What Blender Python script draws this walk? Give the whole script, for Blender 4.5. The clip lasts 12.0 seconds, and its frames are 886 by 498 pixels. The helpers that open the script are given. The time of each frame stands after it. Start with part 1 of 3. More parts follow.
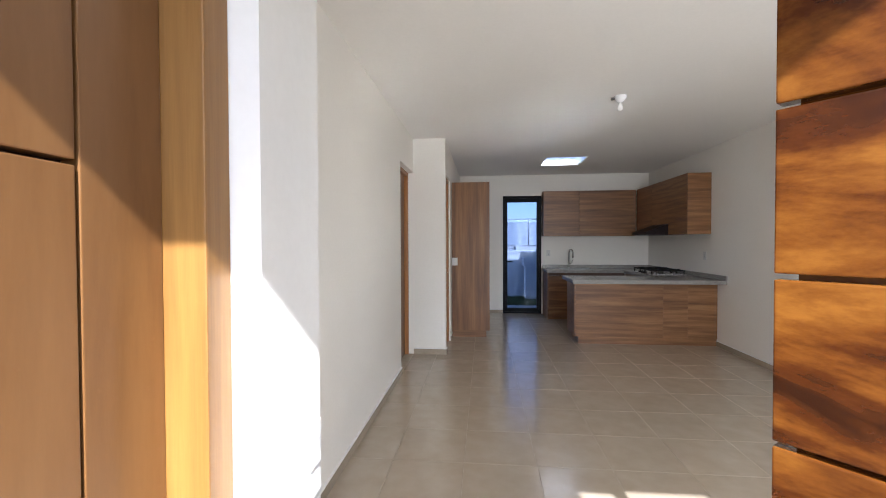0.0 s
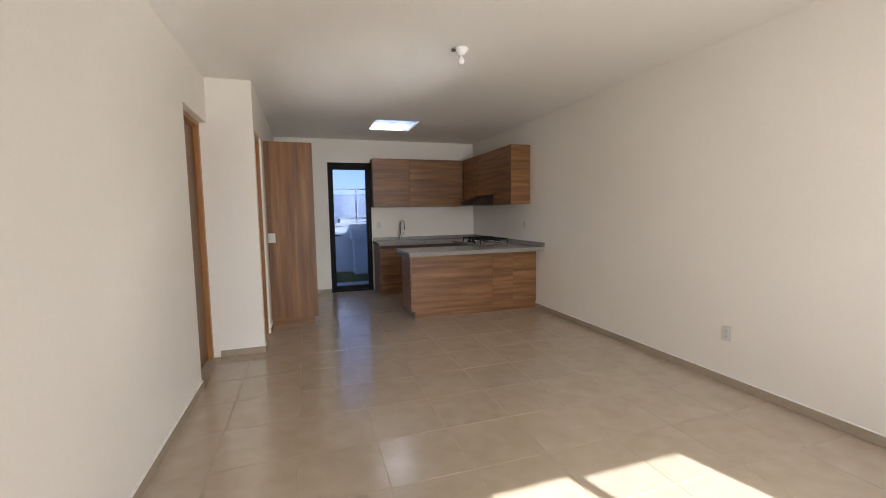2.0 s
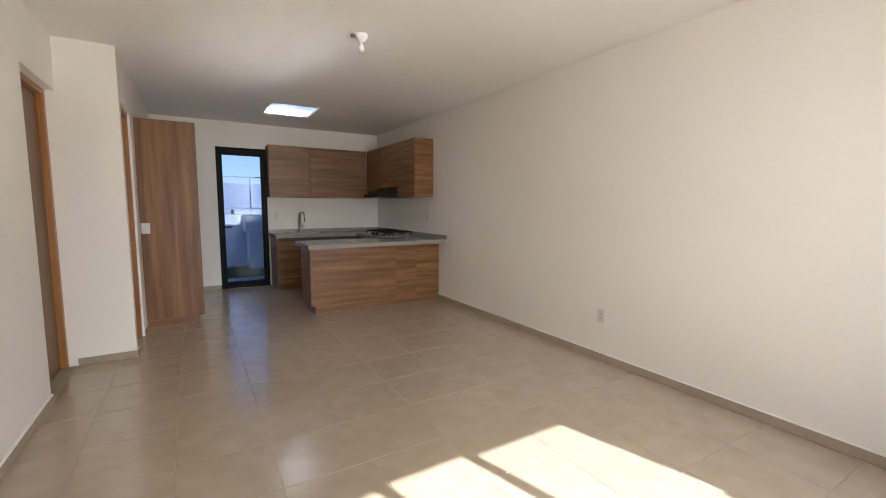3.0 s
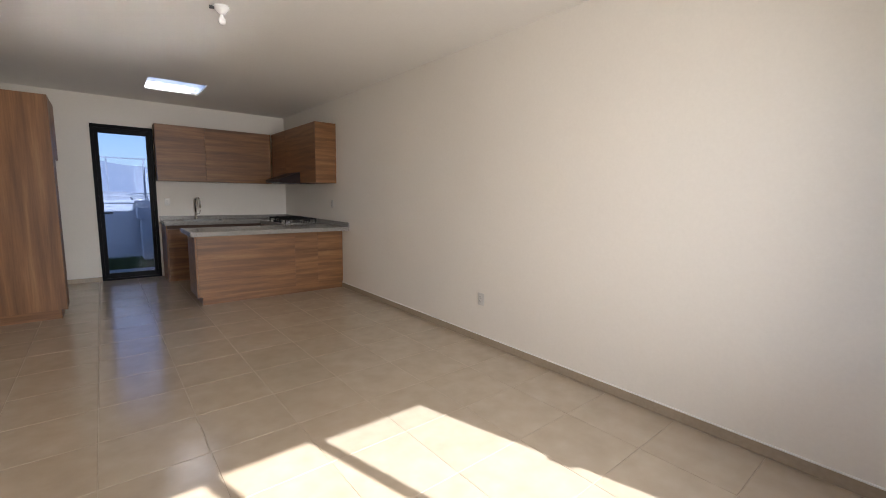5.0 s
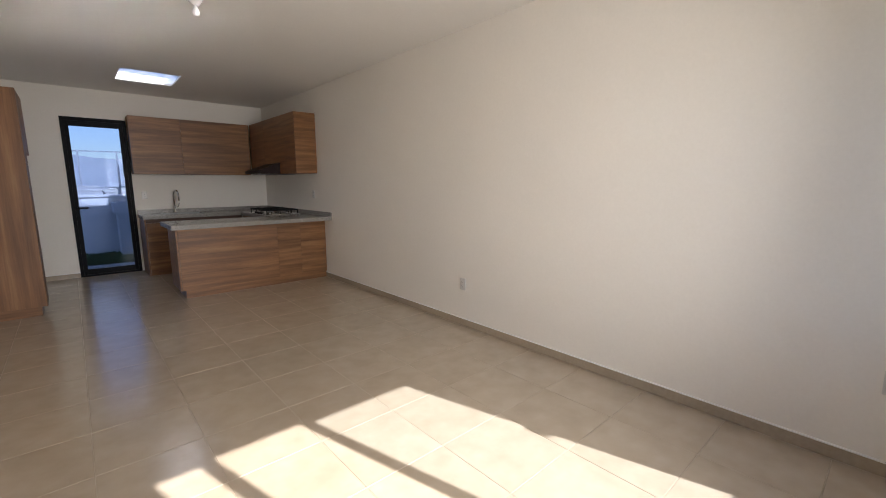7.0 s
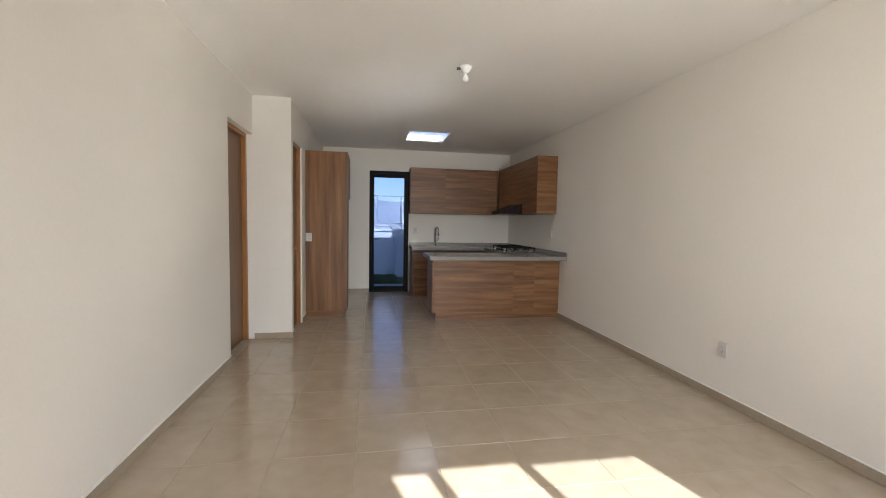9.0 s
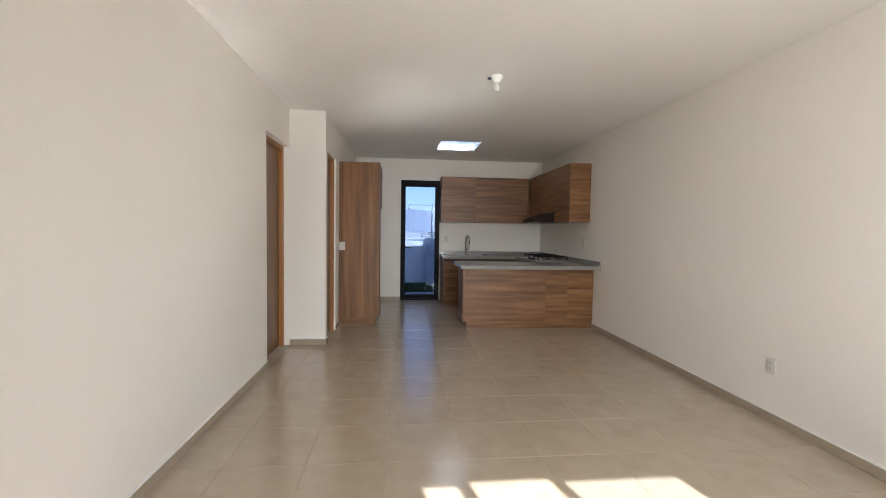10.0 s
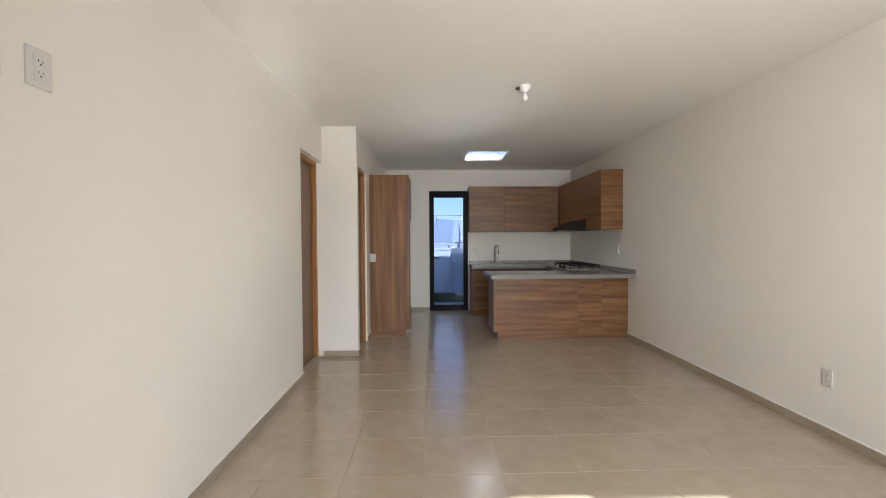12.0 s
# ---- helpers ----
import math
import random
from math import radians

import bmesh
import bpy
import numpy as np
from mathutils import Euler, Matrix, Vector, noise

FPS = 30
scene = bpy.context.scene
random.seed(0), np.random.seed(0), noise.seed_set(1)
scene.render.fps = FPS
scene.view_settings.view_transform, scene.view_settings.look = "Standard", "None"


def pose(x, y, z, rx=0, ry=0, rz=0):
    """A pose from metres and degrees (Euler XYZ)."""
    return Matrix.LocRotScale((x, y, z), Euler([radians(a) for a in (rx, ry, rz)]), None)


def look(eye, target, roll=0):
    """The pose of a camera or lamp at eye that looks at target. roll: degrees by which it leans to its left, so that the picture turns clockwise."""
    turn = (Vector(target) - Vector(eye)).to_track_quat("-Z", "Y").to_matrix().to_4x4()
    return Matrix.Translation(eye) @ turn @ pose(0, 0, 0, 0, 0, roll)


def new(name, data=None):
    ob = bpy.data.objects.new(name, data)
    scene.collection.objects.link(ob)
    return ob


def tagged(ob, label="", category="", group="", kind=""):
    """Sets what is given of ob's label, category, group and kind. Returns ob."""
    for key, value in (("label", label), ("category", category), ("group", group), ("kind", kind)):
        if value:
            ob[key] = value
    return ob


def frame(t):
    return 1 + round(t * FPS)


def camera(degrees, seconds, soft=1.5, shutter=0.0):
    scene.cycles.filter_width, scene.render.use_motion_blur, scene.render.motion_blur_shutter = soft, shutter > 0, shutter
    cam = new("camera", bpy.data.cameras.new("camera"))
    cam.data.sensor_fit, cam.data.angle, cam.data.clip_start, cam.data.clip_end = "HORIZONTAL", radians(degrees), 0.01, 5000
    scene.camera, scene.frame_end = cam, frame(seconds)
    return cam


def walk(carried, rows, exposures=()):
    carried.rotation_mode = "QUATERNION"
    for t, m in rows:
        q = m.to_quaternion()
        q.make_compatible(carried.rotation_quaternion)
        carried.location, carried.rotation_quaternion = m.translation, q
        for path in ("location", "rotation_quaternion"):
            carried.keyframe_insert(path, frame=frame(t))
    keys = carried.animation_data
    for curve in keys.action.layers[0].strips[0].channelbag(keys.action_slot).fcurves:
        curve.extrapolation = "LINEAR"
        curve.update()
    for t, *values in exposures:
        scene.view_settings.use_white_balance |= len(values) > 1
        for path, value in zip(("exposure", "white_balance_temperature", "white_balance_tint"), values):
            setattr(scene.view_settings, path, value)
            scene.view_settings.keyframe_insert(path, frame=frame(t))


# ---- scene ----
cam = camera(93.8, 12.0, soft=1.0)
PATH = [
    (0, (0.96, 0.542, 1.439), (0.763, 2.532, 1.402), -0.2),
    (0.3, (0.968, 0.656, 1.444), (0.879, 2.653, 1.387), -0.5),
    (0.5, (0.959, 0.731, 1.435), (0.952, 2.730, 1.369), -0.6),
    (0.6, (0.953, 0.766, 1.433), (0.985, 2.764, 1.359), -0.7),
    (1, (0.938, 0.862, 1.413), (1.137, 2.850, 1.312), -1.0),
    (1.5, (0.929, 1.056, 1.41), (1.343, 3.008, 1.272), -1.2),
    (2, (0.932, 1.188, 1.422), (1.555, 3.08, 1.245), -0.9),
    (2.5, (0.931, 1.214, 1.414), (1.756, 3.025, 1.212), -0.4),
    (3, (0.976, 1.162, 1.4), (2.002, 2.866, 1.192), 0.3),
    (3.2, (1.005, 1.12, 1.393), (2.132, 2.76, 1.195), 0.8),
    (4.8, (1.397, 0.884, 1.388), (2.5, 2.539, 1.174), 1.0),
    (5, (1.4, 0.854, 1.382), (2.659, 2.386, 1.125), 1.0),
    (5.5, (1.383, 0.78, 1.375), (2.966, 1.959, 1.051), 1.2),
    (6, (1.423, 0.721, 1.377), (3.134, 1.694, 1.024), 1.2),
    (6.5, (1.401, 0.725, 1.375), (3.037, 1.827, 1.04), 0.7),
    (7, (1.353, 0.762, 1.388), (2.665, 2.238, 1.073), -0.1),
    (7.5, (1.401, 0.812, 1.356), (2.32, 2.564, 1.065), 0.1),
    (7.7, (1.422, 0.811, 1.355), (2.207, 2.631, 1.084), 0.3),
    (9.3, (1.375, 0.788, 1.379), (1.661, 2.764, 1.265), 1.1),
    (9.5, (1.393, 0.788, 1.38), (1.643, 2.77, 1.272), 1.1),
    (10, (1.378, 0.791, 1.385), (1.571, 2.78, 1.292), 0.9),
    (10.5, (1.366, 0.799, 1.38), (1.514, 2.792, 1.299), 0.5),
    (11, (1.329, 0.788, 1.392), (1.444, 2.784, 1.325), 0.2),
    (11.5, (1.335, 0.79, 1.397), (1.426, 2.787, 1.341), -0.1),
    (12, (1.338, 0.788, 1.399), (1.402, 2.786, 1.351), -0.3),
]
walk(cam, [(t, look(eye, target, roll)) for t, eye, target, roll in PATH], [(0, 2.55, 5750, 10), (0.5, 2.5, 6150, 12), (1.0, 2.56, 6350, 12), (2.5, 2.56, 6350, 12), (5.0, 2.44, 6350, 13), (7.5, 2.28, 6350, 13), (9.5, 2.58, 6200, 9), (12, 2.68, 6100, 9)])

# ---- light ----
scene.cycles.caustics_reflective = True
scene.cycles.blur_glossy, scene.cycles.sample_clamp_indirect = 0.0, 0.0
world = bpy.data.worlds.new("sky")
scene.world = world
world.use_nodes = True
wn = world.node_tree
SUN_DIR = Vector((-0.274, 1.0, -0.82)).normalized()
sky = wn.nodes.new("ShaderNodeTexSky")
sky.sky_type, sky.sun_disc = "NISHITA", False
sky.sun_elevation = math.asin(-SUN_DIR.z)
sky.sun_rotation = math.atan2(-SUN_DIR.x, -SUN_DIR.y)
sky.altitude, sky.air_density, sky.dust_density = 1500, 1.0, 3.5
bg = wn.nodes["Background"]
bg.inputs["Strength"].default_value = 0.09
wn.links.new(sky.outputs[0], bg.inputs["Color"])
sun_lamp = bpy.data.lights.new("sun", "SUN")
sun_lamp.energy, sun_lamp.angle, sun_lamp.color = 2.8, radians(0.55), (1.0, 0.975, 0.95)
sun = new("sun", sun_lamp)
sun.matrix_world = look((0, 0, 20), Vector((0, 0, 20)) + SUN_DIR)


def sky_through(name, x0, x1, y, z0, z1, watts, slant, spread):
    """The sky's light in an opening of the front wall."""
    d = bpy.data.lights.new(name, "AREA")
    d.shape, d.size, d.size_y, d.energy, d.color = "RECTANGLE", x1 - x0, z1 - z0, watts, (1.0, 0.97, 0.92)
    d.spread = radians(spread)
    ob = new(name, d)
    ob.matrix_world = look(((x0 + x1) / 2, y, (z0 + z1) / 2), ((x0 + x1) / 2 + slant, y + 1, (z0 + z1) / 2))


sky_through("window_sky", 2.25, 2.95, 0.1, 0.8, 2.32, 9.3, -0.08, 124)
sky_through("doorway_sky", 0.62, 1.7, 0.03, 0.05, 2.1, 0.4, 0.1, 150)

# ---- materials ----


def nodes_of(name):
    m = bpy.data.materials.new(name)
    m.use_nodes = True
    t = m.node_tree
    return m, t, t.nodes["Principled BSDF"]


def add(t, kind, **inputs):
    n = t.nodes.new(kind)
    for k, v in inputs.items():
        n.inputs[k.replace("_", " ")].default_value = v
    return n


def ramp(t, fac, stops):
    r = t.nodes.new("ShaderNodeValToRGB")
    r.color_ramp.elements[0].position, r.color_ramp.elements[0].color = stops[0][0], (*stops[0][1], 1)
    r.color_ramp.elements[1].position, r.color_ramp.elements[1].color = stops[-1][0], (*stops[-1][1], 1)
    for p, c in stops[1:-1]:
        r.color_ramp.elements.new(p).color = (*c, 1)
    t.links.new(fac, r.inputs[0])
    return r


def coords(t, scale=(1, 1, 1), rand=0.0):
    """World-sized coordinates, shifted per object by rand."""
    g = t.nodes.new("ShaderNodeNewGeometry")
    out = g.outputs["Position"]
    if rand:
        info = t.nodes.new("ShaderNodeObjectInfo")
        mul = t.nodes.new("ShaderNodeVectorMath")
        mul.operation = "SCALE"
        mul.inputs[0].default_value = (rand, rand * 0.7, rand * 1.3)
        t.links.new(info.outputs["Random"], mul.inputs["Scale"])
        plus = t.nodes.new("ShaderNodeVectorMath")
        t.links.new(out, plus.inputs[0])
        t.links.new(mul.outputs[0], plus.inputs[1])
        out = plus.outputs[0]
    mp = t.nodes.new("ShaderNodeMapping")
    mp.inputs["Scale"].default_value = scale
    t.links.new(out, mp.inputs[0])
    return mp.outputs[0]


def bump(t, p, height, strength, distance):
    b = add(t, "ShaderNodeBump", Strength=strength, Distance=distance)
    t.links.new(height, b.inputs["Height"])
    t.links.new(b.outputs[0], p.inputs["Normal"])


def speckled(name, stops, scale, rough, big=0.0, metal=0.0, bumps=0.0, detail=6.0, rand=0.0, stretch=(1, 1, 1)):
    m, t, p = nodes_of(name)
    c = coords(t, stretch, rand)
    n = add(t, "ShaderNodeTexNoise", Scale=scale, Detail=detail, Roughness=0.6)
    t.links.new(c, n.inputs["Vector"])
    fac = n.outputs[0]
    if big:
        n2 = add(t, "ShaderNodeTexNoise", Scale=scale * big, Detail=3.0)
        t.links.new(c, n2.inputs["Vector"])
        mix = t.nodes.new("ShaderNodeMath")
        mix.operation = "ADD"
        half = t.nodes.new("ShaderNodeMath")
        half.operation = "MULTIPLY"
        half.inputs[1].default_value = 0.5
        t.links.new(n.outputs[0], mix.inputs[0])
        t.links.new(n2.outputs[0], mix.inputs[1])
        t.links.new(mix.outputs[0], half.inputs[0])
        fac = half.outputs[0]
    r = ramp(t, fac, stops)
    t.links.new(r.outputs[0], p.inputs["Base Color"])
    p.inputs["Roughness"].default_value, p.inputs["Metallic"].default_value = rough, metal
    if bumps:
        bump(t, p, n.outputs[0], 0.35, bumps)
    return m


def wooden(name, stops, stretch, rough, scale=1.0, coat=0.0, swirl=0.6, rand=3.0):
    """Wood: bands of growth drawn out along one axis, with fine pores over them."""
    m, t, p = nodes_of(name)
    c = coords(t, stretch, rand)
    n = add(t, "ShaderNodeTexNoise", Scale=2.2 * scale, Detail=5.0, Roughness=0.55, Distortion=swirl)
    fine = add(t, "ShaderNodeTexNoise", Scale=17.0 * scale, Detail=7.0, Roughness=0.7)
    t.links.new(c, n.inputs["Vector"])
    t.links.new(c, fine.inputs["Vector"])
    mix = t.nodes.new("ShaderNodeMix")
    mix.inputs[0].default_value = 0.27
    t.links.new(n.outputs[0], mix.inputs[2])
    t.links.new(fine.outputs[0], mix.inputs[3])
    r = ramp(t, mix.outputs[0], stops)
    t.links.new(r.outputs[0], p.inputs["Base Color"])
    p.inputs["Roughness"].default_value = rough
    p.inputs["Coat Weight"].default_value = coat
    p.inputs["Coat Roughness"].default_value = 0.12
    bump(t, p, fine.outputs[0], 0.2, 0.0006)
    return m


def plain(name, colour, rough, metal=0.0):
    m, t, p = nodes_of(name)
    p.inputs["Base Color"].default_value = (*colour, 1)
    p.inputs["Roughness"].default_value, p.inputs["Metallic"].default_value = rough, metal
    return m


M_WALL = speckled("wall_paint", [(0.3, (0.80, 0.76, 0.69)), (0.7, (0.84, 0.80, 0.73))], 1.3, 0.62, big=45, bumps=0.0012)
M_CEIL = speckled("ceiling_paint", [(0.3, (0.83, 0.805, 0.76)), (0.7, (0.87, 0.845, 0.80))], 1.1, 0.6, big=45, bumps=0.001)
M_CAULK = plain("white_caulk", (0.8, 0.79, 0.76), 0.6)
M_GROUT = speckled("grout", [(0.3, (0.34, 0.275, 0.195)), (0.7, (0.42, 0.35, 0.26))], 14, 0.85)
M_TILE = speckled("floor_tile", [(0.25, (0.375, 0.30, 0.215)), (0.5, (0.435, 0.355, 0.262)), (0.78, (0.50, 0.415, 0.318))], 2.6, 0.2, big=3, rand=9.0)
M_TILE.node_tree.nodes["Principled BSDF"].inputs["Specular IOR Level"].default_value = 1.0
for k_, v_ in (("Coat Weight", 0.3), ("Coat Roughness", 0.15), ("Coat IOR", 1.7)):
    M_TILE.node_tree.nodes["Principled BSDF"].inputs[k_].default_value = v_
M_SKIRT = speckled("skirting_tile", [(0.3, (0.335, 0.272, 0.20)), (0.7, (0.40, 0.33, 0.25))], 5, 0.2, big=8)
WOODS = [(0.32, (0.098, 0.040, 0.0125)), (0.44, (0.168, 0.072, 0.0235)), (0.54, (0.230, 0.105, 0.036)), (0.67, (0.325, 0.162, 0.063))]
M_LAM_X = wooden("laminate_along_x", WOODS, (0.45, 6, 9.0), 0.42, swirl=0.35)
M_LAM_Y = wooden("laminate_along_y", WOODS, (6, 0.45, 9.0), 0.42, swirl=0.35)
M_LAM_Z = wooden("laminate_upright", WOODS, (5.5, 4, 0.25), 0.42, swirl=0.3)
M_DOOR = wooden("door_wood", [(0.3, (0.10, 0.043, 0.015)), (0.5, (0.155, 0.07, 0.026)), (0.72, (0.20, 0.098, 0.038))], (9, 9, 0.6), 0.38)
M_JAMB = wooden("jamb_wood", [(0.3, (0.22, 0.085, 0.022)), (0.5, (0.31, 0.13, 0.036)), (0.72, (0.40, 0.185, 0.055))], (11, 11, 0.5), 0.36)
M_POST = wooden("pine_post", [(0.3, (0.17, 0.075, 0.014)), (0.5, (0.23, 0.108, 0.022)), (0.72, (0.29, 0.145, 0.036))], (22, 22, 0.8), 0.45)
M_PANEL = wooden("entry_panel_wood", [(0.3, (0.115, 0.048, 0.013)), (0.5, (0.165, 0.074, 0.022)), (0.72, (0.205, 0.098, 0.033))], (5, 5, 0.7), 0.36, coat=0.2)
M_PLANK = wooden("entry_plank_wood", [(0.36, (0.022, 0.005, 0.0012)), (0.46, (0.065, 0.016, 0.0024)), (0.54, (0.135, 0.042, 0.0056)), (0.64, (0.235, 0.088, 0.012))], (1.3, 1.3, 3.4), 0.25, coat=0.5, swirl=2.6)
M_DARKWOOD = plain("groove_dark", (0.03, 0.012, 0.006), 0.7)
M_BLACK = speckled("black_aluminium", [(0.3, (0.006, 0.0065, 0.008)), (0.7, (0.011, 0.0115, 0.014))], 60, 0.38)
M_GREYAL = speckled("grey_aluminium", [(0.3, (0.05, 0.052, 0.056)), (0.7, (0.07, 0.072, 0.076))], 60, 0.4)
for m_, level in ((M_BLACK, 0.06), (M_GREYAL, 0.3)):
    m_.node_tree.nodes["Principled BSDF"].inputs["Specular IOR Level"].default_value = level
M_GASKET = plain("rubber_gasket", (0.01, 0.01, 0.012), 0.6)
M_SEAL = plain("pale_seal", (0.62, 0.6, 0.58), 0.6)
M_PLASTIC = plain("white_plastic", (0.64, 0.62, 0.585), 0.32)
M_SLOT = plain("dark_slot", (0.02, 0.02, 0.02), 0.6)
M_STEEL = speckled("brushed_steel", [(0.3, (0.5, 0.5, 0.5)), (0.7, (0.62, 0.62, 0.61))], 40, 0.25, metal=1.0)
M_SINK = speckled("satin_steel", [(0.3, (0.2, 0.2, 0.2)), (0.7, (0.28, 0.28, 0.27))], 40, 0.45, metal=1.0)
M_BRASS = plain("aged_brass", (0.42, 0.29, 0.13), 0.35, 1.0)
M_IRON = speckled("cast_iron", [(0.3, (0.006, 0.006, 0.006)), (0.7, (0.014, 0.014, 0.015))], 120, 0.8, bumps=0.0006)
M_HOODG = plain("hood_enamel", (0.013, 0.004, 0.004), 0.45)
for m_ in (M_HOODG, M_IRON):
    m_.node_tree.nodes["Principled BSDF"].inputs["Specular IOR Level"].default_value = 0.2
M_RENDER = speckled("patio_render", [(0.3, (0.72, 0.74, 0.76)), (0.7, (0.80, 0.82, 0.84))], 2.0, 0.8, big=20, bumps=0.002)
M_CONC = speckled("patio_concrete", [(0.3, (0.24, 0.235, 0.225)), (0.7, (0.36, 0.35, 0.335))], 3.0, 0.85, big=12, bumps=0.002)
M_PATIO = speckled("patio_paving", [(0.3, (0.46, 0.46, 0.455)), (0.7, (0.58, 0.575, 0.57))], 3.0, 0.8, big=12, bumps=0.002)
M_RUSTW = plain("brown_liner", (0.075, 0.035, 0.02), 0.6)
M_GRASS = speckled("grass_blades", [(0.3, (0.07, 0.10, 0.035)), (0.7, (0.13, 0.17, 0.065))], 9, 0.7, rand=4.0)
M_LEAF = speckled("leaves", [(0.3, (0.04, 0.06, 0.02)), (0.7, (0.11, 0.13, 0.05))], 6, 0.6)
M_BARK = speckled("bark", [(0.3, (0.10, 0.075, 0.05)), (0.7, (0.2, 0.16, 0.12))], 12, 0.9, bumps=0.004)
M_EARTH = speckled("dry_earth", [(0.25, (0.09, 0.08, 0.066)), (0.5, (0.16, 0.145, 0.125)), (0.75, (0.24, 0.22, 0.20))], 0.9, 0.95, big=14, bumps=0.02)
# Distance haze is painted into this pale blue-grey.
M_HILL = speckled("haze_toned_hills", [(0.3, (0.34, 0.38, 0.43)), (0.7, (0.42, 0.46, 0.50))], 0.02, 0.95, big=8)
# House walls kept pale and bluish, so their colour carries the haze.
M_HOUSE = speckled("haze_toned_house_walls", [(0.3, (0.48, 0.50, 0.53)), (0.7, (0.66, 0.66, 0.66))], 0.2, 0.9, rand=20.0)
M_LAMP = plain("glossy_white_porcelain", (0.8, 0.79, 0.77), 0.2)

M_GRANITE, gt, gp = nodes_of("grey_granite")
gc = coords(gt)
gv = add(gt, "ShaderNodeTexVoronoi", Scale=170.0)
gn = add(gt, "ShaderNodeTexNoise", Scale=60.0, Detail=8.0, Roughness=0.75)
gt.links.new(gc, gv.inputs["Vector"])
gt.links.new(gc, gn.inputs["Vector"])
gm = gt.nodes.new("ShaderNodeMix")
gm.inputs[0].default_value = 0.55
gt.links.new(gv.outputs["Color"], gm.inputs[2])
gt.links.new(gn.outputs[0], gm.inputs[3])
gr = ramp(gt, gm.outputs[0], [(0.22, (0.11, 0.10, 0.092)), (0.42, (0.225, 0.208, 0.19)), (0.6, (0.325, 0.305, 0.28)), (0.8, (0.47, 0.45, 0.42))])
gt.links.new(gr.outputs[0], gp.inputs["Base Color"])
gp.inputs["Roughness"].default_value = 0.22

M_GLASS, lt, lp = nodes_of("clear_glass")
lt.nodes.remove(lp)
lmix = lt.nodes.new("ShaderNodeMixShader")
lclear = add(lt, "ShaderNodeBsdfTransparent")
lclear.inputs["Color"].default_value = (0.9, 0.94, 0.97, 1)
lgloss = add(lt, "ShaderNodeBsdfGlossy", Roughness=0.01)
lface = add(lt, "ShaderNodeLayerWeight", Blend=0.5)
lpow = lt.nodes.new("ShaderNodeMath")
lpow.operation = "POWER"
lpow.inputs[1].default_value = 5.0
lfres = lt.nodes.new("ShaderNodeMath")
lfres.operation = "MULTIPLY_ADD"
lfres.inputs[1].default_value, lfres.inputs[2].default_value = 0.95, 0.016
lt.links.new(lface.outputs["Facing"], lpow.inputs[0])
lt.links.new(lpow.outputs[0], lfres.inputs[0])
lt.links.new(lfres.outputs[0], lmix.inputs[0])
lt.links.new(lclear.outputs[0], lmix.inputs[1])
lt.links.new(lgloss.outputs[0], lmix.inputs[2])
lt.links.new(lmix.outputs[0], lt.nodes["Material Output"].inputs[0])

# Blue tint, set dark enough to dim the overbright patio behind the door.
M_TINT = M_GLASS.copy()
M_TINT.name = "patio_dimming_blue_glass"
M_TINT.node_tree.nodes[lclear.name].inputs["Color"].default_value = (0.41, 0.455, 0.545, 1)
M_TINT.node_tree.nodes[lfres.name].inputs[2].default_value = 0.005

M_DOME, dt, dp = nodes_of("opal_acrylic")
dt.nodes.remove(dp)
dtr = dt.nodes.new("ShaderNodeBsdfTranslucent")
dtr.inputs["Color"].default_value = (0.9, 0.92, 0.95, 1)
dt.links.new(dtr.outputs[0], dt.nodes["Material Output"].inputs[0])

# ---- mesh helpers ----


def box(bm, x0, x1, y0, y1, z0, z1, bevel=0.0):
    r = bmesh.ops.create_cube(bm, size=1.0)
    vs = r["verts"]
    for v in vs:
        v.co = ((x0 + x1) / 2 + v.co.x * (x1 - x0), (y0 + y1) / 2 + v.co.y * (y1 - y0), (z0 + z1) / 2 + v.co.z * (z1 - z0))
    if bevel:
        es = list({e for v in vs for e in v.link_edges})
        bmesh.ops.bevel(bm, geom=es, offset=bevel, segments=2, profile=0.6, affect="EDGES")


def boxed(*sizes, bevel=0.0):
    bm = bmesh.new()
    for s in sizes:
        box(bm, *s, bevel=bevel)
    return bm


def lathe(profile, steps=24, axis=(0, 0)):
    """A turned body from (radius, z) pairs."""
    bm = bmesh.new()
    rings = []
    for r, z in profile:
        rings.append([bm.verts.new((axis[0] + r * math.cos(a), axis[1] + r * math.sin(a), z)) for a in (2 * math.pi * i / steps for i in range(steps))])
    for a, b in zip(rings, rings[1:]):
        for i in range(steps):
            f = bm.faces.new((a[i], a[(i + 1) % steps], b[(i + 1) % steps], b[i]))
            f.smooth = True
    bm.faces.new(rings[0][::-1])
    bm.faces.new(rings[-1])
    return bm


def tube(points, radius, steps=10):
    """A round bar along a line of points."""
    bm = bmesh.new()
    pts = [Vector(p) for p in points]
    rings = []
    for i, p in enumerate(pts):
        way = (pts[min(i + 1, len(pts) - 1)] - pts[max(i - 1, 0)]).normalized()
        side = way.cross(Vector((0.3, 0.9, 0.2))).normalized()
        up = way.cross(side)
        rings.append([bm.verts.new(p + radius * (math.cos(a) * side + math.sin(a) * up)) for a in (2 * math.pi * k / steps for k in range(steps))])
    for a, b in zip(rings, rings[1:]):
        for i in range(steps):
            f = bm.faces.new((a[i], a[(i + 1) % steps], b[(i + 1) % steps], b[i]))
            f.smooth = True
    bm.faces.new(rings[0][::-1])
    bm.faces.new(rings[-1])
    return bm


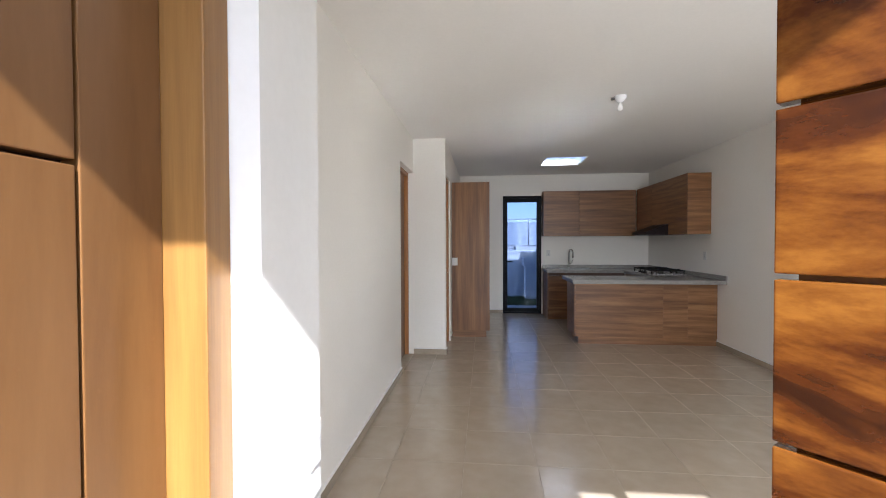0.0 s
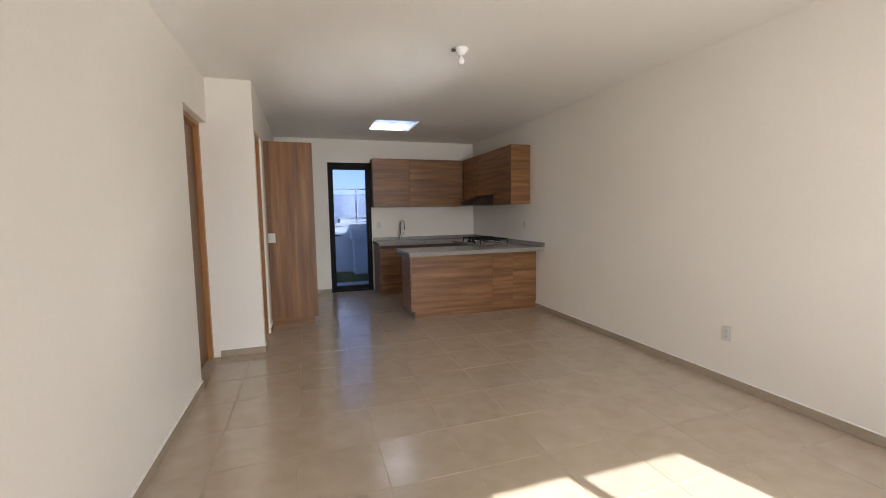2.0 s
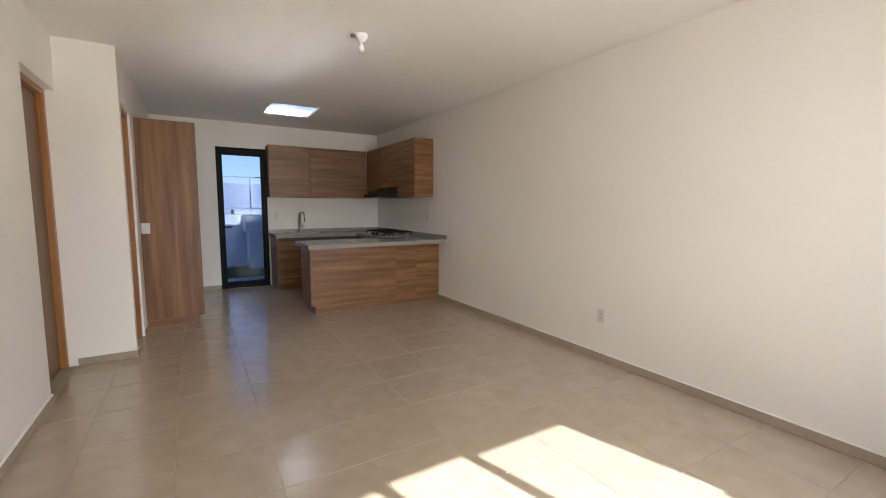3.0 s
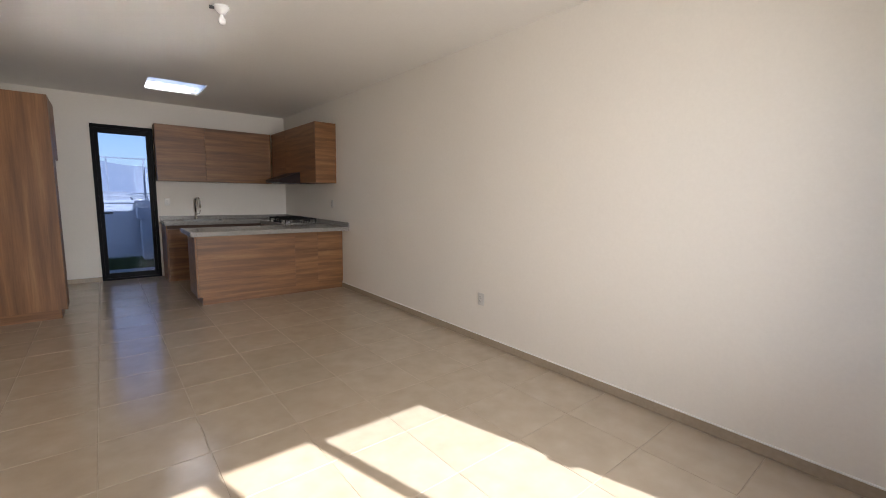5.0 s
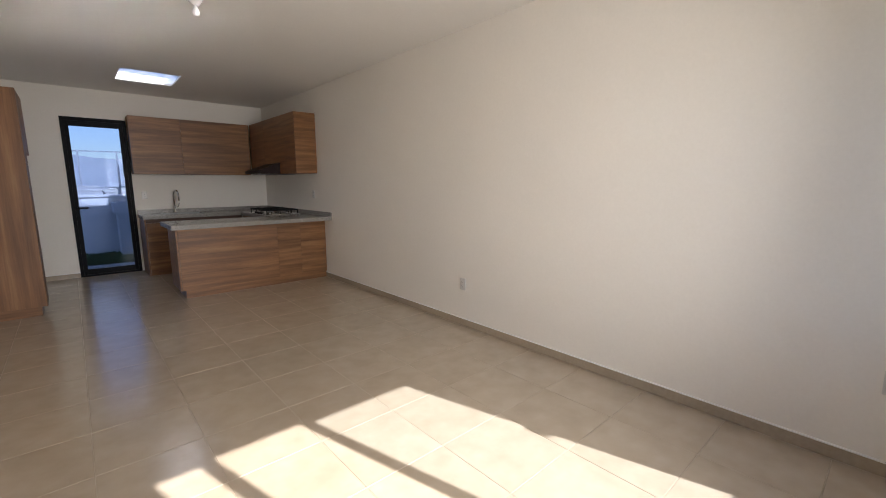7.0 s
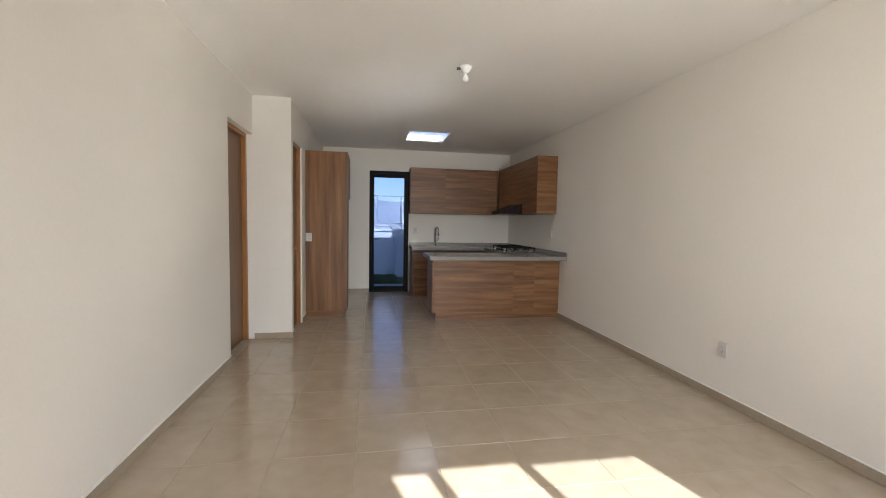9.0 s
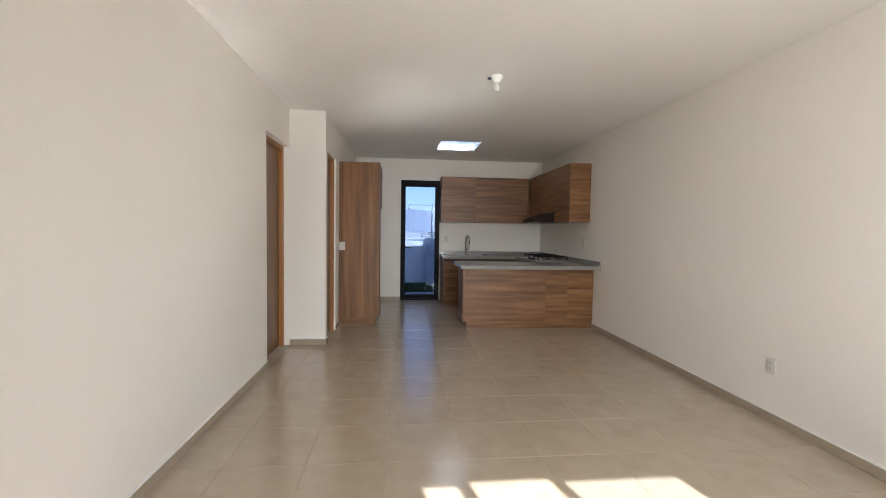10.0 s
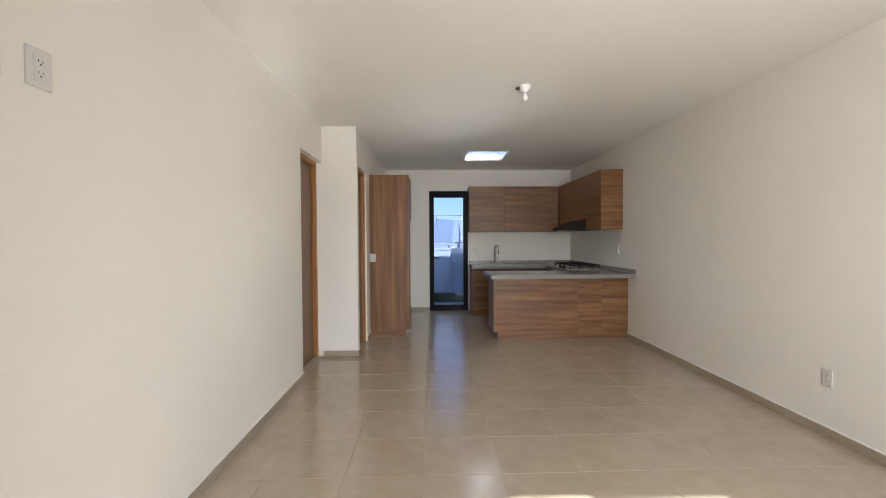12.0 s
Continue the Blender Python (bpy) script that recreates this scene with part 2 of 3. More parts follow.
def prism(profile, a0, a1, along="y"):
    """A profile of pairs drawn out along an axis: (x, z) along y, or (y, z) along x."""
    bm = bmesh.new()
    ends = []
    for a in (a0, a1):
        ends.append([bm.verts.new((p, a, q) if along == "y" else (a, p, q)) for p, q in profile])
    n = len(profile)
    for i in range(n):
        bm.faces.new((ends[0][i], ends[0][(i + 1) % n], ends[1][(i + 1) % n], ends[1][i]))
    bm.faces.new(ends[0][::-1])
    bm.faces.new(ends[1])
    bmesh.ops.recalc_face_normals(bm, faces=bm.faces)
    return bm


def mesh_of(name, bm, material):
    bmesh.ops.recalc_face_normals(bm, faces=bm.faces)
    me = bpy.data.meshes.new(name)
    bm.to_mesh(me)
    bm.free()
    me.materials.append(material)
    return me


def solid(name, bm, material, label="", category="", kind="", group=""):
    return tagged(new(name, mesh_of(name, bm, material)), label, category, group, kind)


def thing(name, at, label, category, group="", kind=""):
    ob = new(name)
    ob.empty_display_size = 0.05
    ob.location = at
    ob["base"] = at
    return tagged(ob, label, category, group, kind)


def base_of(ob):
    spot = Vector((0, 0, 0))
    while ob:
        spot = spot + ob.location
        ob = ob.parent
    return spot


def part(name, bm, material, parent, label="", local=False):
    """One mesh under a thing; its geometry is given in world places unless local."""
    if not local:
        bmesh.ops.translate(bm, verts=bm.verts, vec=-base_of(parent))
    ob = new(name, mesh_of(name, bm, material))
    ob.parent = parent
    return tagged(ob, label)


# ---- the shell ----
XL, XR, YB, H, YF = 0.065, 4.112, 8.88, 2.74, 0.25
PX, PY = 0.475, 5.77
solid("wall_west", boxed((-0.2, XL, 1.21, 4.95, 0, H), (-0.2, XL, 4.95, PY, 2.31, H)), M_WALL, "smooth off-white painted wall with a door opening", "wall", "structure")
solid("wall_pillar", boxed((-0.2, PX, PY, 5.87, 0, H), (0.275, PX, 5.87, 6.49, 2.30, H), (0.275, PX, 6.49, YB, 0, H)), M_WALL, "off-white painted wall block with a narrow door opening", "wall", "structure")
solid("wall_east", boxed((XR, 4.35, 0.06, YB + 0.2, 0, H)), M_WALL, "long plain off-white painted wall", "wall", "structure")
solid("wall_north", boxed((-0.2, 1.333, YB, YB + 0.2, 0, H), (1.333, 2.085, YB, YB + 0.2, 2.331, H), (2.085, XR, YB, YB + 0.2, 0, H)), M_WALL, "off-white painted kitchen wall with a glazed door opening", "wall", "structure")
solid("wall_entry", boxed((-0.2, 0.685, 1.032, 1.21, 0, H), (-0.2, 0.545, 0.06, 1.032, 0, H)), M_WALL, "white painted wall stub beside the entrance", "wall", "structure")
solid("wall_south", boxed((0.545, 1.86, 0.115, YF, 2.15, H), (1.86, 2.19, 0.115, YF, 0, H), (2.19, 3.795, 0.115, YF, 0, 0.72), (2.19, 3.795, 0.115, YF, 2.39, H), (3.795, XR, 0.115, YF, 0, H)), M_WALL, "off-white painted front wall with door and window openings", "wall", "structure")
solid("wall_closet_back", boxed((-0.9, -0.85, 4.8, 6.09, 0, H)), M_WALL, "plain wall behind the closed door", "wall", "structure")
SX0, SX1, SY0, SY1 = 1.94, 2.567, 7.165, 7.88
solid("ceiling", boxed((-0.2, SX0, 0.06, YB + 0.2, H, H + 0.2), (SX1, 4.35, 0.06, YB + 0.2, H, H + 0.2), (SX0, SX1, 0.06, SY0, H, H + 0.2), (SX0, SX1, SY1, YB + 0.2, H, H + 0.2)), M_CEIL, "smooth off-white painted ceiling with a square skylight", "ceiling", "structure")
floor = solid("floor", boxed((-0.2, 4.35, -0.05, YB + 0.2, -0.12, -0.0025)), M_GROUT, "glossy beige square ceramic tile floor with grey-brown joints", "floor", "structure")

skylight = thing("skylight", (2.25, 7.52, H + 0.2), "square opal skylight glowing with daylight in the ceiling", "skylight")
part("curb", boxed((SX0 - 0.06, SX0, SY0 - 0.06, SY1 + 0.06, H + 0.2, H + 0.32), (SX1, SX1 + 0.06, SY0 - 0.06, SY1 + 0.06, H + 0.2, H + 0.32), (SX0, SX1, SY0 - 0.06, SY0, H + 0.2, H + 0.32), (SX0, SX1, SY1, SY1 + 0.06, H + 0.2, H + 0.32)), M_CEIL, skylight)
part("dome", boxed((SX0 + 0.001, SX1 - 0.001, SY0 + 0.001, SY1 - 0.001, H + 0.02, H + 0.026)), M_DOME, skylight, "translucent white acrylic sheet")


def baseboard(name, x0, x1, y0, y1):
    """A tile skirting with a bead of white caulk on its top edge."""
    b = solid(name, boxed((x0, x1, y0, y1, 0, 0.068)), M_SKIRT, "low beige tile skirting along the wall", "baseboard", "structure")
    part("caulk_line", boxed((x0 - 0.002, x1 + 0.002, y0 - 0.002, y1 + 0.002, 0.0683, 0.0745)), M_CAULK, b, "thin white caulk bead")


baseboard("baseboard_east", XR - 0.011, XR, YF, 6.5)
baseboard("baseboard_south", 1.87, XR - 0.011, YF, YF + 0.011)
baseboard("baseboard_west", XL, XL + 0.011, 1.21, 4.95)
baseboard("baseboard_pillar", XL, PX + 0.011, PY - 0.011, PY)
baseboard("baseboard_pillar_side", PX, PX + 0.011, PY, 5.86)
baseboard("baseboard_bath", PX, PX + 0.011, 6.50, 6.755)
baseboard("baseboard_north", PX + 0.002, 1.333, YB - 0.011, YB)
baseboard("baseboard_entry", 0.685, 0.696, 1.035, 1.21)


# ---- doors ----
def inner_door(name, face, y0, y1, top, handle):
    """A closed wooden door set back in a wall that faces +x: jambs, head, stop, leaf and lever."""
    d = thing(name, (face, (y0 + y1) / 2, 0), "closed orange-brown wooden flush door in a matching frame", "door", kind="structure")
    w = 0.045
    part("jamb", boxed((face - 0.1, face, y0, y0 + w, 0, top), bevel=0.003), M_JAMB, d)
    part("jamb", boxed((face - 0.1, face, y1 - w, y1, 0, top), bevel=0.003), M_JAMB, d)
    part("head", boxed((face - 0.1, face, y0 + w, y1 - w, top - w, top), bevel=0.003), M_JAMB, d)
    leaf = part("leaf", boxed((face - 0.085, face - 0.045, y0 + w + 0.003, y1 - w - 0.003, 0.008, top - w - 0.003), bevel=0.002), M_DOOR, d)
    if handle:
        hy = y0 + 0.11
        part("rose", boxed((face - 0.045, face - 0.037, hy - 0.025, hy + 0.025, 1.0, 1.05), bevel=0.003), M_BRASS, leaf, "brass rose")
        part("lever", tube([(face - 0.04, hy, 1.025), (face + 0.008, hy, 1.025), (face + 0.012, hy + 0.02, 1.025), (face + 0.012, hy + 0.11, 1.022)], 0.008), M_BRASS, leaf, "brass lever handle")
        part("keyhole", boxed((face - 0.045, face - 0.04, hy - 0.012, hy + 0.012, 0.9, 0.93), bevel=0.002), M_BRASS, leaf)
    return d


inner_door("door_1", 0.0, 4.95, PY, 2.31, False)
inner_door("door_2", 0.455, 5.87, 6.49, 2.30, True)

# glazed back door
gd = thing("door_3", (1.709, YB, 0), "black aluminium framed glass back door, closed", "door", kind="structure")
X0, X1, ZT = 1.333, 2.085, 2.331
part("frame", boxed((X0, X0 + 0.042, YB - 0.012, YB + 0.06, 0, ZT), (X1 - 0.042, X1, YB - 0.012, YB + 0.06, 0, ZT), (X0 + 0.042, X1 - 0.042, YB - 0.012, YB + 0.06, ZT - 0.05, ZT), (X0 + 0.042, X1 - 0.042, YB - 0.012, YB + 0.06, 0, 0.03), bevel=0.002), M_BLACK, gd)
for a, b, c, e in ((X0 + 0.0425, X0 + 0.09, 0.0305, ZT - 0.0505), (X1 - 0.09, X1 - 0.0425, 0.0305, ZT - 0.0505)):
    part("stile", boxed((a, b, YB - 0.004, YB + 0.045, c, e), bevel=0.003), M_BLACK, gd)
for c, e in ((0.0305, 0.11), (ZT - 0.125, ZT - 0.0505)):
    part("rail", boxed((X0 + 0.09, X1 - 0.09, YB - 0.004, YB + 0.045, c, e), bevel=0.003), M_BLACK, gd)
# This pane's tint also holds down the brightness outside.
pane = part("pane", boxed((X0 + 0.088, X1 - 0.088, YB + 0.018, YB + 0.024, 0.108, ZT - 0.123)), M_TINT, gd, "blue-tinted glass pane whose tint also dims the bright patio")
pane.visible_shadow = False
part("rebate", boxed((X0 + 0.03, X0 + 0.06, YB + 0.046, YB + 0.059, 0.01, ZT - 0.02), (X1 - 0.06, X1 - 0.03, YB + 0.046, YB + 0.059, 0.01, ZT - 0.02), (X0 + 0.06, X1 - 0.06, YB + 0.046, YB + 0.059, ZT - 0.08, ZT - 0.03), (X0 + 0.06, X1 - 0.06, YB + 0.046, YB + 0.059, 0.01, 0.06)), M_GASKET, gd, "black door stop")
part("lever_plate", boxed((X0 + 0.055, X0 + 0.08, YB - 0.012, YB - 0.004, 0.93, 1.09), bevel=0.003), M_BLACK, gd)
part("lever", tube([(X0 + 0.067, YB - 0.01, 1.03), (X0 + 0.067, YB - 0.05, 1.03), (X0 + 0.08, YB - 0.055, 1.03), (X0 + 0.19, YB - 0.055, 1.03)], 0.012), M_BLACK, gd, "black lever handle")

# entrance: wooden side panel, post and open plank door
side_panel = thing("entry_side_panel", (0.56, 0.5, 0), "varnished wooden side panel with fine grooves beside the entrance", "panel", kind="structure")
part("backing", boxed((0.545, 0.572, 0.06, 0.985, 0, 2.15)), M_DARKWOOD, side_panel)
for z0, z1 in ((0.0, 0.80), (0.805, 1.509), (1.514, 2.15)):
    part("board", boxed((0.572, 0.592, 0.06, 0.884, z0, z1), bevel=0.0015), M_PANEL, side_panel)
part("edge_board", boxed((0.572, 0.592, 0.888, 0.985, 0, 2.15), bevel=0.0015), M_PANEL, side_panel)
solid("entry_post", boxed((0.545, 0.645, 0.9855, 1.0315, 0, 2.15), bevel=0.002), M_POST, "honey-coloured pine door post beside the white wall", "door post", "structure")

leaf_len, leaf_t = 0.958, 0.045
hinge, tip = Vector((1.78, 0.12, 0)), Vector((1.16, 0.849, 0))
ed = thing("door_4", hinge, "half-open entrance door of thick glossy reddish wood planks", "door", kind="structure")
ed.rotation_euler = (0, 0, math.atan2(tip.y - hinge.y, tip.x - hinge.x))
PITCH = 0.1165
for k in range(-12, 7):
    z = 1.414 + PITCH * k
    part("plank", boxed((0.0, leaf_len, -0.014, 0.0, max(z + 0.002, 0.02), min(z + PITCH - 0.002, 2.13)), bevel=0.0015), M_PLANK, ed, local=True)
part("core", boxed((0.0, leaf_len - 0.01, -leaf_t, -0.0142, 0.02, 2.13)), M_PLANK, ed, local=True)
part("door_handle", tube([(leaf_len - 0.1, -leaf_t, 1.0), (leaf_len - 0.1, -leaf_t - 0.02, 1.0), (leaf_len - 0.2, -leaf_t - 0.022, 1.0)], 0.008), M_STEEL, ed, "steel lever", local=True)

# ---- window ----
win = thing("window_1", (2.95, 0.15, 0.72), "dark aluminium sliding window in the front wall", "window", kind="structure")
WX0, WX1, WZ0, WZ1 = 2.19, 3.795, 0.72, 2.39
FY0, FY1 = 0.13, 0.20
part("window_frame", boxed((WX0, WX0 + 0.035, FY0, FY1, WZ0, WZ1), (WX1 - 0.035, WX1, FY0, FY1, WZ0, WZ1), (WX0 + 0.035, WX1 - 0.035, FY0, FY1, WZ0, WZ0 + 0.035), (WX0 + 0.035, WX1 - 0.035, FY0, FY1, WZ1 - 0.035, WZ1), bevel=0.002), M_BLACK, win)
part("track", boxed((WX0 + 0.035, WX1 - 0.035, 0.161, 0.164, WZ0 + 0.035, WZ0 + 0.05), (WX0 + 0.035, WX1 - 0.035, 0.192, 0.196, WZ0 + 0.035, WZ0 + 0.05)), M_BLACK, win)
for y_ in (0.163, 0.187):
    part("guide", boxed((WX1 - 0.049, WX1 - 0.0352, y_, y_ + 0.005, WZ0 + 0.051, WZ1 - 0.036), bevel=0.001), M_BLACK, win, "raised black side guide")


def sash(x0, x1, y0, y1, left, right, shades=False):
    """One sash: stiles, rails, seal and glass."""
    z0, z1 = WZ0 + 0.04, WZ1 - 0.04
    s = part("sash", boxed((x0, x0 + left, y0, y1, z0, z1), (x1 - right, x1, y0, y1, z0, z1), (x0 + left, x1 - right, y0, y1, z0, z0 + 0.045), (x0 + left, x1 - right, y0, y1, z1 - 0.045, z1), bevel=0.002), M_GREYAL, win)
    part("seal", boxed((x0 + left, x0 + left + 0.008, y0 + 0.004, y1 - 0.006, z0 + 0.045, z1 - 0.045), (x1 - right - 0.008, x1 - right, y0 + 0.004, y1 - 0.006, z0 + 0.045, z1 - 0.045)), M_SEAL, s, "pale glazing seal")
    g = part("pane", boxed((x0 + left + 0.002, x1 - right - 0.002, (y0 + y1) / 2 - 0.002, (y0 + y1) / 2 + 0.002, z0 + 0.043, z1 - 0.043)), M_GLASS, s, "clear glass")
    g.visible_shadow = shades


sash(2.99, WX1 - 0.0355, 0.134, 0.16, 0.05, 0.045, True)
sash(2.46, 3.03, 0.165, 0.191, 0.05, 0.05)
sash(WX0 + 0.0355, 2.51, 0.134, 0.16, 0.03, 0.05)
part("latch", boxed((WX1 - 0.135, WX1 - 0.075, 0.1605, 0.176, 1.455, 1.565), bevel=0.003), M_GREYAL, win, "grey pull latch")


# ---- kitchen ----
def toe(x0, x1, y0, y1):
    return boxed((x0, x1, y0, y1, 0, 0.098))


# peninsula
pen = thing("peninsula_cabinet", (3.1, 6.7, 0), "brown wood-grain laminate peninsula base cabinet under the granite top", "cabinet")
part("body", boxed((2.24, XR - 0.005, 6.505, 7.0, 0.1, 0.858)), M_LAM_X, pen)
part("end_panel", boxed((2.219, 2.238, 6.49, 7.0, 0.1, 0.858), bevel=0.001), M_LAM_X, pen)
for a, b in ((2.24, 3.4055), (3.407, 3.7275), (3.729, XR - 0.004)):
    part("front_panel", boxed((a, b, 6.485, 6.503, 0.1, 0.858), bevel=0.001), M_LAM_X, pen)
part("toe_kick", toe(2.275, XR - 0.004, 6.498, 6.95), M_LAM_X, pen)

# run along the side wall
run = thing("side_base_cabinet", (3.8, 7.6, 0), "brown laminate base cabinet under the hob", "cabinet")
part("body", boxed((3.50, XR - 0.005, 7.005, 8.25, 0.1, 0.858)), M_LAM_Y, run)
for a, b in ((7.01, 7.37), (7.374, 7.81), (7.814, 8.24)):
    part("door", boxed((3.482, 3.498, a, b, 0.1, 0.858), bevel=0.001), M_LAM_Y, run)
part("toe_kick", toe(3.54, XR - 0.01, 7.005, 8.25), M_LAM_Y, run)
# sink run
sinkcab = thing("sink_base_cabinet", (2.8, 8.55, 0), "brown laminate sink base cabinet against the kitchen wall", "cabinet")
part("body", boxed((2.135, XR - 0.005, 8.275, YB - 0.005, 0.1, 0.80)), M_LAM_X, sinkcab)
part("end_panel", boxed((2.115, 2.133, 8.262, YB - 0.005, 0.0, 0.858), bevel=0.001), M_LAM_X, sinkcab)
part("finger_rail", boxed((2.135, 3.478, 8.29, YB - 0.005, 0.802, 0.858)), M_RUSTW, sinkcab, "dark recessed finger rail")
for a, b in ((2.135, 2.58), (2.584, 3.03), (3.034, 3.476)):
    part("door", boxed((a, b, 8.257, 8.274, 0.1, 0.80), bevel=0.001), M_LAM_X, sinkcab)
part("toe_kick", toe(2.14, 3.47, 8.31, 8.6), M_LAM_X, sinkcab)

# one worktop in a U, with its upstand
ZC = 0.912
top = thing("granite_worktop", (3.4, 7.6, 0.85), "U-shaped speckled grey granite worktop with a low upstand", "worktop")
SKX0, SKX1, SKY0, SKY1 = 2.40, 2.93, 8.36, 8.72
part("slab", boxed((2.15, XR - 0.002, 6.26, 7.02, 0.86, ZC), bevel=0.004), M_GRANITE, top)
part("slab", boxed((3.45, XR - 0.002, 7.021, 8.239, 0.86, ZC)), M_GRANITE, top)
part("slab", boxed((2.10, SKX0, 8.24, YB - 0.002, 0.86, ZC), (SKX1, XR - 0.002, 8.24, YB - 0.002, 0.86, ZC), (SKX0, SKX1, 8.24, SKY0, 0.86, ZC), (SKX0, SKX1, SKY1, YB - 0.002, 0.86, ZC)), M_GRANITE, top)
part("upstand", boxed((XR - 0.022, XR - 0.002, 6.26, YB - 0.022, ZC + 0.0005, 0.972), bevel=0.002), M_GRANITE, top)
part("upstand", boxed((2.10, XR - 0.002, YB - 0.021, YB - 0.001, ZC + 0.0005, 0.972), bevel=0.002), M_GRANITE, top)

sink = thing("kitchen_sink", (2.665, 8.54, 0.75), "stainless steel sink bowl let into the granite worktop", "sink")
bowl = bmesh.new()
t_ = 0.003
for s in ((SKX0 + 0.002, SKX0 + 0.002 + t_, SKY0 + 0.002, SKY1 - 0.002, 0.74, 0.914), (SKX1 - 0.002 - t_, SKX1 - 0.002, SKY0 + 0.002, SKY1 - 0.002, 0.74, 0.914), (SKX0 + 0.005, SKX1 - 0.005, SKY0 + 0.002, SKY0 + 0.005, 0.74, 0.914), (SKX0 + 0.005, SKX1 - 0.005, SKY1 - 0.005, SKY1 - 0.002, 0.74, 0.914), (SKX0 + 0.002, SKX1 - 0.002, SKY0 + 0.002, SKY1 - 0.002, 0.735, 0.74)):
    box(bowl, *s)
part("bowl", bowl, M_SINK, sink)
part("rim", boxed((SKX0 - 0.006, SKX0, SKY0 - 0.006, SKY1 + 0.006, ZC + 0.0005, ZC + 0.004), (SKX1, SKX1 + 0.006, SKY0 - 0.006, SKY1 + 0.006, ZC + 0.0005, ZC + 0.004), (SKX0, SKX1, SKY0 - 0.006, SKY0, ZC + 0.0005, ZC + 0.004), (SKX0, SKX1, SKY1, SKY1 + 0.006, ZC + 0.0005, ZC + 0.004)), M_SINK, sink)
part("drain", lathe([(0.035, 0.7405), (0.04, 0.742), (0.03, 0.744)], axis=(2.665, 8.54)), M_SINK, sink)

faucet = thing("kitchen_faucet", (2.60, 8.79, ZC), "tall chrome gooseneck kitchen faucet with side lever", "faucet")
part("foot", lathe([(0.028, ZC + 0.0005), (0.028, ZC + 0.012), (0.02, ZC + 0.03), (0.018, ZC + 0.11), (0.014, ZC + 0.12)], axis=(2.60, 8.79)), M_STEEL, faucet)
neck = [(2.60, 8.79, ZC + 0.11), (2.60, 8.79, ZC + 0.28)] + [(2.60 + 0.02 * (1 - math.cos(a)), 8.79 - 0.085 * (1 - math.cos(a)), ZC + 0.28 + 0.085 * math.sin(a)) for a in (math.pi * k / 10 for k in range(1, 11))] + [(2.64, 8.62, ZC + 0.2)]
part("spout", tube(neck, 0.012), M_STEEL, faucet)
part("lever", tube([(2.615, 8.785, ZC + 0.09), (2.65, 8.775, ZC + 0.1), (2.665, 8.77, ZC + 0.16)], 0.007), M_STEEL, faucet)

# hob
hob = thing("gas_hob", (3.76, 7.55, ZC), "four-burner gas hob, steel plate with black cast-iron grates", "hob")
HX0, HX1, HY0, HY1 = 3.475, 4.02, 7.12, 7.92
part("plate", boxed((HX0, HX1, HY0, HY1, ZC + 0.0005, ZC + 0.012), bevel=0.003), M_STEEL, hob, "steel hob plate")
for by in (HY0 + 0.17, HY1 - 0.17):
    for bx in (HX0 + 0.14, HX1 - 0.14):
        part("burner_cap", lathe([(0.033, ZC + 0.0365), (0.034, ZC + 0.042), (0.02, ZC + 0.046)], 18, axis=(bx, by)), M_IRON, hob)
        part("burner", lathe([(0.05, ZC + 0.0125), (0.05, ZC + 0.02), (0.036, ZC + 0.024), (0.036, ZC + 0.034), (0.03, ZC + 0.036)], axis=(bx, by)), M_STEEL, hob, "steel burner ring")
    g0, g1 = by - 0.14, by + 0.14
    bars = [(HX0 + 0.03, HX0 + 0.044, g0, g1, ZC + 0.06, ZC + 0.078), (HX1 - 0.044, HX1 - 0.03, g0, g1, ZC + 0.06, ZC + 0.078), (HX0 + 0.044, HX1 - 0.044, g0, g0 + 0.014, ZC + 0.06, ZC + 0.078), (HX0 + 0.044, HX1 - 0.044, g1 - 0.014, g1, ZC + 0.06, ZC + 0.078), (HX0 + 0.044, HX1 - 0.044, by - 0.006, by + 0.006, ZC + 0.062, ZC + 0.085)]
    for bx in (HX0 + 0.14, HX1 - 0.14):
        bars.append((bx - 0.009, bx + 0.009, g0 + 0.014, by - 0.006, ZC + 0.062, ZC + 0.085))
        bars.append((bx - 0.009, bx + 0.009, by + 0.006, g1 - 0.014, ZC + 0.062, ZC + 0.085))
    for fx in (HX0 + 0.03, HX1 - 0.044):
        for fy in (g0, g1 - 0.014):
            bars.append((fx, fx + 0.014, fy, fy + 0.014, ZC + 0.012, ZC + 0.06))
    part("grate", boxed(*bars), M_IRON, hob, "cast-iron grate")
for k in range(4):
    part("knob", lathe([(0.018, ZC + 0.0125), (0.018, ZC + 0.03), (0.014, ZC + 0.035)], 16, axis=(HX0 + 0.035, 7.385 + 0.09 * k)), M_IRON, hob)

# wall cabinets
ZU0, ZU1 = 1.53, 2.385
uc = thing("back_wall_cabinet", (2.9, 8.7, ZU0), "brown wood-grain laminate wall cabinet above the sink", "wall cabinet")
part("body", boxed((2.09, 3.785, 8.622, YB - 0.003, ZU0, ZU1)), M_LAM_X, uc)
for a, b in ((2.09, 2.753), (2.755, 3.775)):
    part("door", boxed((a, b, 8.60, 8.62, ZU0, ZU1), bevel=0.0015), M_LAM_X, uc)
us = thing("side_wall_cabinet", (3.95, 7.4, ZU0), "brown wood-grain laminate wall cabinet with the range hood beneath", "wall cabinet")
